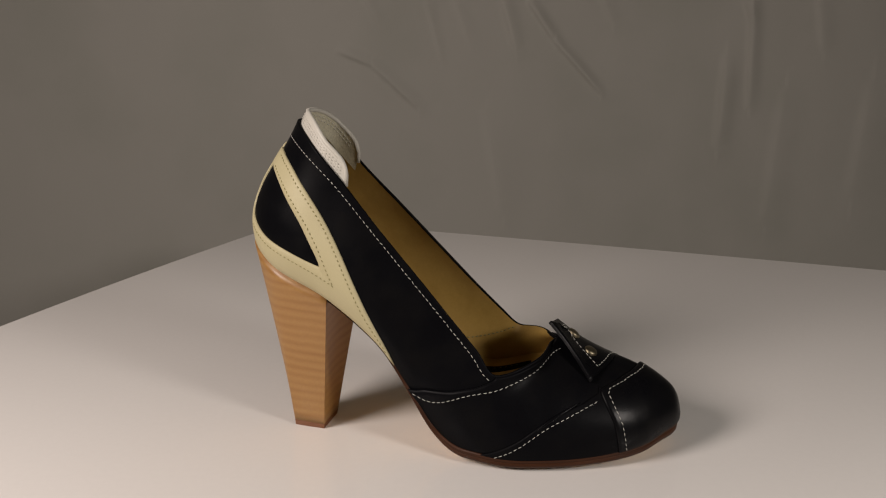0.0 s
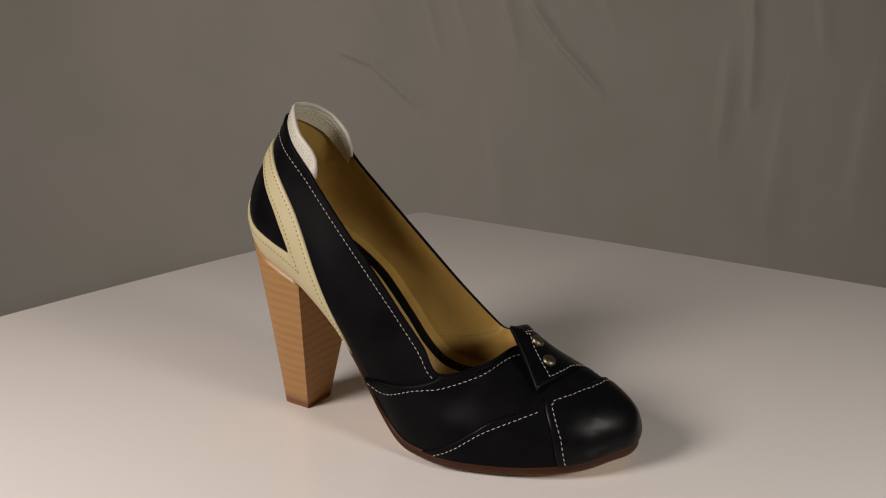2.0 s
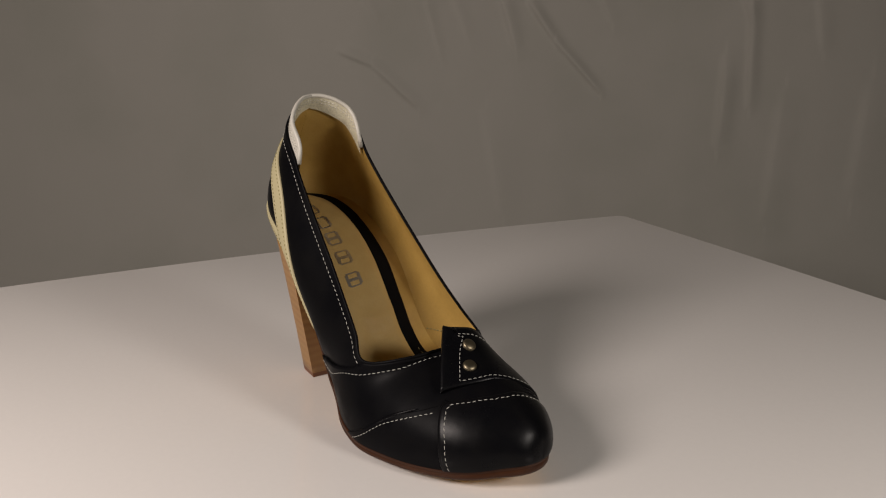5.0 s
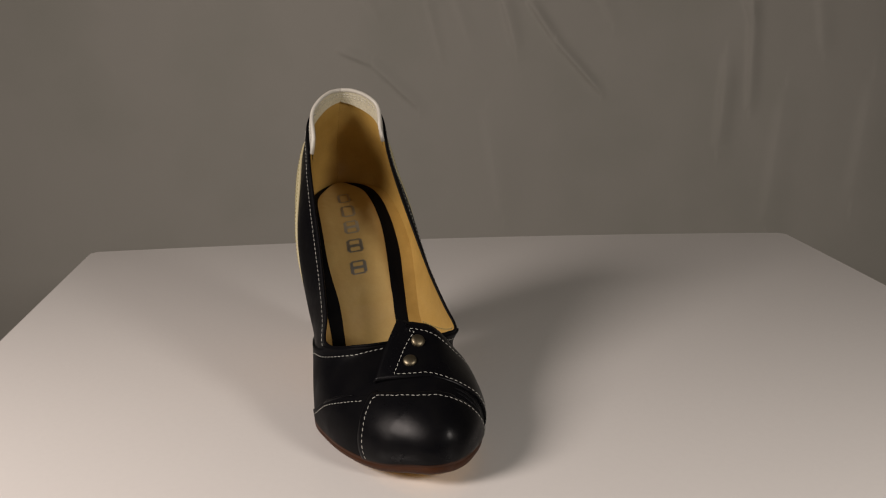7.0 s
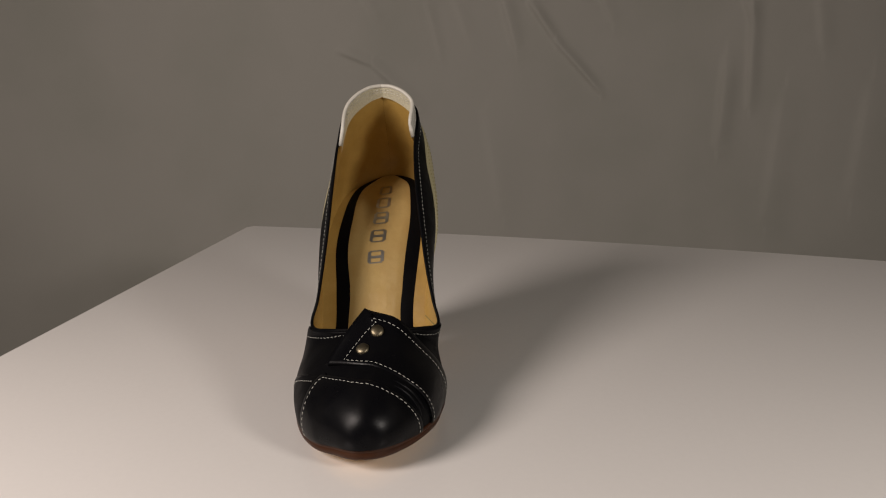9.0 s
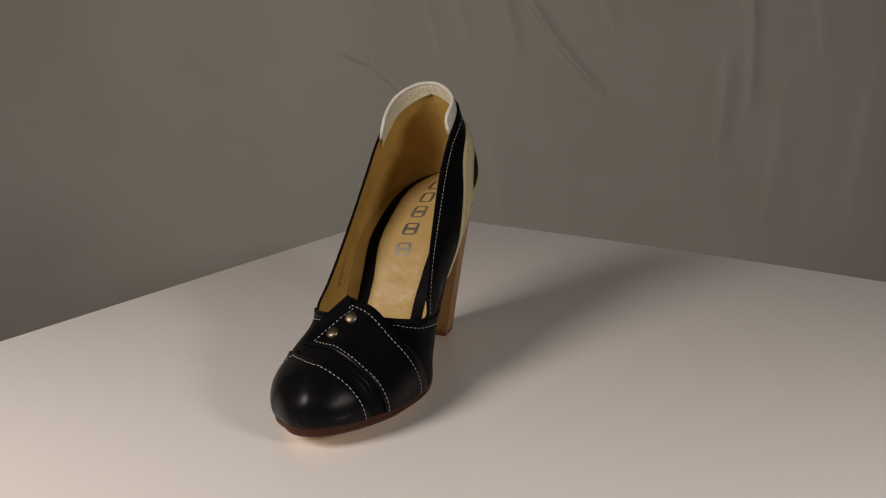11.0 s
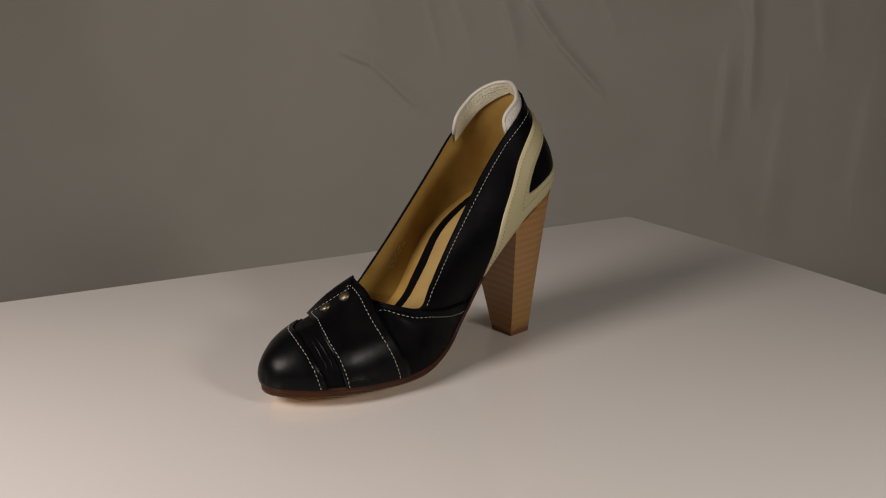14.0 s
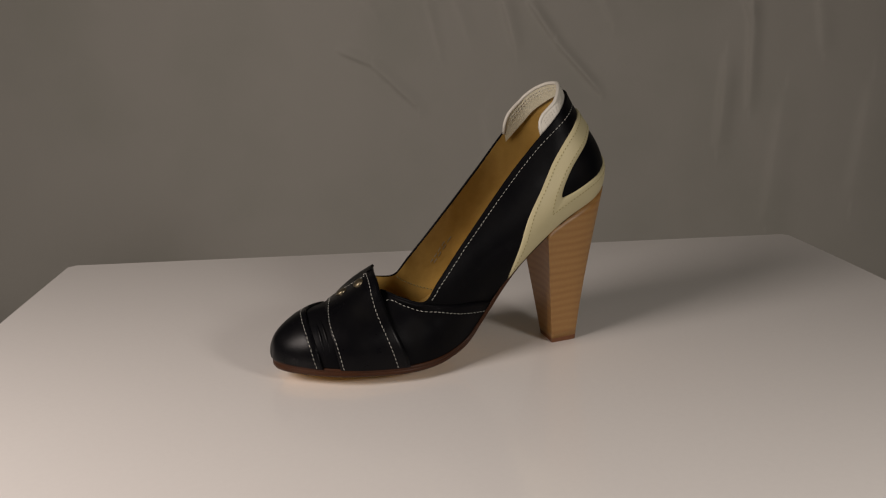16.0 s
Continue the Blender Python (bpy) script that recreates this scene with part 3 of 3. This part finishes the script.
    def black_rim(i, j, lift):
        s = .43 + .556 * i
        mid = lerp([(.3, .51), (.75, .508), (.90, .49), (1.0, .475)], s)
        half = lerp([(.3, .37), (.75, .378), (.9, .415), (1.0, .44)], s) * math.sqrt(max(0, 1 - max(0, (i - .88) / .12) ** 3.2))
        return inner(s, mid + half * (2 * j - 1), lift)

    verts = [black_rim(i / 90, j / 14, .0010 if 0 < j < 14 else .0002) for i in range(91) for j in range(15)]
    part("insole_rim", mesh_from(verts, grid_faces(91, 15)), SOFT, shoe, "black leather rim of the inner sole")
    sewn = [black_rim(.05 + .28 * k / 90, .94, .0010) for k in range(91)]
    part("stitching", stitch_run(sewn, [(0, 0, 1)] * 91, length=.0014, gap=.0016), OLIVE, shoe, "dull olive stitching")

    def sock(i, j, lift):
        s = .42 + .557 * i
        mid = lerp([(.3, .51), (.72, .51), (.88, .485), (1.0, .465)], s)
        half = lerp([(.3, .275), (.62, .255), (.74, .25), (.85, .29), (1.0, .335)], s) * math.sqrt(max(0, 1 - max(0, (i - .86) / .14) ** 3.0))
        return inner(s, mid + half * (2 * j - 1) * (1 + .012 * math.sin(31 * i + 3 * j)), lift)

    verts = [sock(i / 80, j / 14, .0022 if 0 < j < 14 else .0011) for i in range(81) for j in range(15)]
    pad = part("sock", mesh_from(verts, grid_faces(81, 15)), SOCK, shoe, "tan leather sock pad")
    # maker's mark: five plain silver shapes of thin strokes
    for s, worn in ((.911, 1), (.881, 1), (.851, 0), (.819, 0), (.783, 0)):
        verts = [inner(s + (i / 10 - .5) * .0215, .490 + .150 * (j / 10 - .5), .0024) for i in range(11) for j in range(11)]
        bars = lambda r, c: c in (0, 1, 8, 9) or r in (0, 9) or r in (4, 5) and not worn
        keep = [f for k, f in enumerate(grid_faces(11, 11)) if bars(k // 10, k % 10) and (k // 10, k % 10) not in ((0, 0), (0, 9), (9, 0), (9, 9))]
        part("silver_mark", mesh_from(verts, keep), FOIL, pad, "worn silver foil shape")

    # worn size stamp on the lining, too faint to read
    for v, s0, s1 in ((.66, .655, .715), (.60, .665, .735)):
        part("size_stamp", mesh_from([at(s0 + (s1 - s0) * i / 12, v + .025 * (j - .5) + .004 * math.sin(9 * i), -.00185) for i in range(13) for j in range(2)], [f for k, f in enumerate(grid_faces(13, 2)) if k % 3 != 2]), FOIL, shoe, "worn silver stamp on the lining")

    # seam across the lining
    for curve in (path_sv([(.64, .30), (.60, .50), (.565, .72), (.537, .95)]), path_sv([(.64, 1.70), (.60, 1.50), (.565, 1.28), (.537, 1.05)])):
        sv = [curve(k / 30) for k in range(31)]
        pts = [at(s, v, -.0018) for s, v in sv]
        part("lining_seam", stitch_run(pts, [at(s, v, -.004) - at(s, v, -.002) for s, v in sv], length=.0016, gap=.0008, radius=.0003), OLIVE, shoe)

    # padded white collar at the back
    def collar(t, h, off):
        """t from the outer end (0) over the back (.5) to the inner end (1), h from its foot (0) to its rolled top (1)."""
        q = abs(2 * t - 1)
        med = t > .5
        s = 1 - (.116 if med else .134) * q ** 1.05

        def wall(v, o):
            p = at(s, 2 - v + (1e-7 if v >= 1 else 0) if med else v, o)
            if q < .15:
                k = .5 * (1 - q / .15)
                p = p * (1 - k) + at(s, v if med else 2 - v + (1e-7 if v >= 1 else 0), o) * k
            return p

        foot = wall(.80 + .20 * min(1, h * 2.2), -.0026 + off if h > .40 or off < 0 else -.0010)
        climb = unit(wall(1.0, 0) - wall(.85, 0))
        rise = lerp([(0, .0070), (.08, .0072), (.2, .0078), (.35, .0079), (.5, .0073), (.65, .0072), (.8, .0083), (.88, .0086), (.94, .0076), (.98, .0045), (1, 0)], q)
        k = max(0, (h - .45) / .55)
        return foot + climb * (rise * k)

    rows, cols, verts = 60, 14, []
    for i in range(rows + 1):
        verts += [collar(i / rows, .38 + .62 * j / cols, .0008) for j in range(cols + 1)]
    bm = mesh_from(verts, grid_faces(rows + 1, cols + 1))
    pad = part("collar", bm, WHITE, shoe, "padded white leather heel collar")
    fringe = lambda t: .43 - .15 * min(1, abs(2 * t - 1) / .7)
    verts = []
    for i in range(rows + 1):
        verts += [collar(i / rows, fringe(i / rows) + (1 - fringe(i / rows)) * j / cols, -.0010) for j in range(cols + 1)]
    part("collar_lining", mesh_from(verts, grid_faces(rows + 1, cols + 1)), KNIT, pad, "off-white knitted collar lining")
    part("piping", tube([collar(i / 80, 1.0, -.0001) for i in range(81)], .0013, 10), WHITE, pad, "rolled white edge")
    for h in (.62, .72, .82):
        pts = [collar(.04 + .92 * i / 80, h, .0009) for i in range(81)]
        nor = [collar(.04 + .92 * i / 80, h, .002) - q for i, q in enumerate(pts)]
        part("stitching", stitch_run(pts, nor, length=.0012, gap=.0010, radius=.0002), WHITE, pad)
    for h in (.66, .80):
        pts = [collar(.06 + .88 * i / 80, h, -.0011) for i in range(81)]
        nor = [collar(.06 + .88 * i / 80, h, -.002) - q for i, q in enumerate(pts)]
        part("stitching", stitch_run(pts, nor, length=.0014, gap=.0010, radius=.00024), WHITE, pad)

    # block heel
    foot = [(-.0874, -.0609), (-.1030, -.0558), (-.1036, -.0535), (-.1014, -.0420), (-.1000, -.0392), (-.0828, -.0402)]

    def heel_ring(k):
        """k = 0 at the top, 1 at the ground; eight runs round: outer side, back, inner side, breast."""
        ring = []
        lat = [along(B_LAT, s, B_MED) for s in np.linspace(.872, 1, 16)]
        med = [along(B_MED, s, B_LAT) for s in np.linspace(1, .850, 16)][1:]
        top = lat + med
        m = len(top)
        for i, q in enumerate(top):
            x = i / (m - 1)
            f = along([(*c, 0) for c in foot], x) if 0 < x < 1 else np.array([*(foot[0] if x == 0 else foot[-1]), 0])
            inset = unit(np.array([-.09, -.049, 0]) - np.array([q[0], q[1], 0])) * -.0018
            t = np.array(q) + inset + np.array([0, 0, -.0004])
            ring.append(t * (1 - k) + f * k + unit((f - t) * np.array([1, 1, 0]) + 1e-9) * .0003 * math.sin(math.pi * k))
        a, b = ring[-1], ring[0]
        for i in range(1, 8):
            w = i / 8
            p = a * (1 - w) + b * w
            p = p + np.array([-.0035 * math.sin(math.pi * w) * (1 - k), 0, 0])
            ring.append(p)
        return ring

    verts, rows = [], 16
    low = .965
    for r in range(rows + 1):
        verts += heel_ring(low * r / rows)
    m = len(heel_ring(0))
    bm = mesh_from(verts, grid_faces(rows + 1, m, wrap=True) + [tuple(range(m)), tuple(range(rows * m, rows * m + m))])
    hl = part("heel", bm, WOOD, shoe, "tapered block heel of striped stacked wood")
    for e in hl.data.polygons:
        e.use_smooth = True
    sharp = [0, 30]
    me = hl.data
    crease = {(r * m + c, (r + 1) * m + c) for r in range(rows) for c in sharp}
    for ed in me.edges:
        if tuple(sorted(ed.vertices)) in crease:
            ed.use_edge_sharp = True
    verts = heel_ring(low) + heel_ring(.995) + heel_ring(1.0)
    verts = [q + np.array([0, 0, .0001]) for q in verts]
    bm = mesh_from(verts, grid_faces(3, m, wrap=True) + [tuple(range(2 * m, 3 * m))], smooth=False)
    part("heel_tip", bm, TIP, hl, "reddish-brown heel tip")
    return shoe


shoe = ladies_shoe()


def motions():
    for thing in (table, shoe):
        walk(thing, [(t, pose(0, 0, 0.0, 0, 0, a)) for t, a in TURN])


motions()
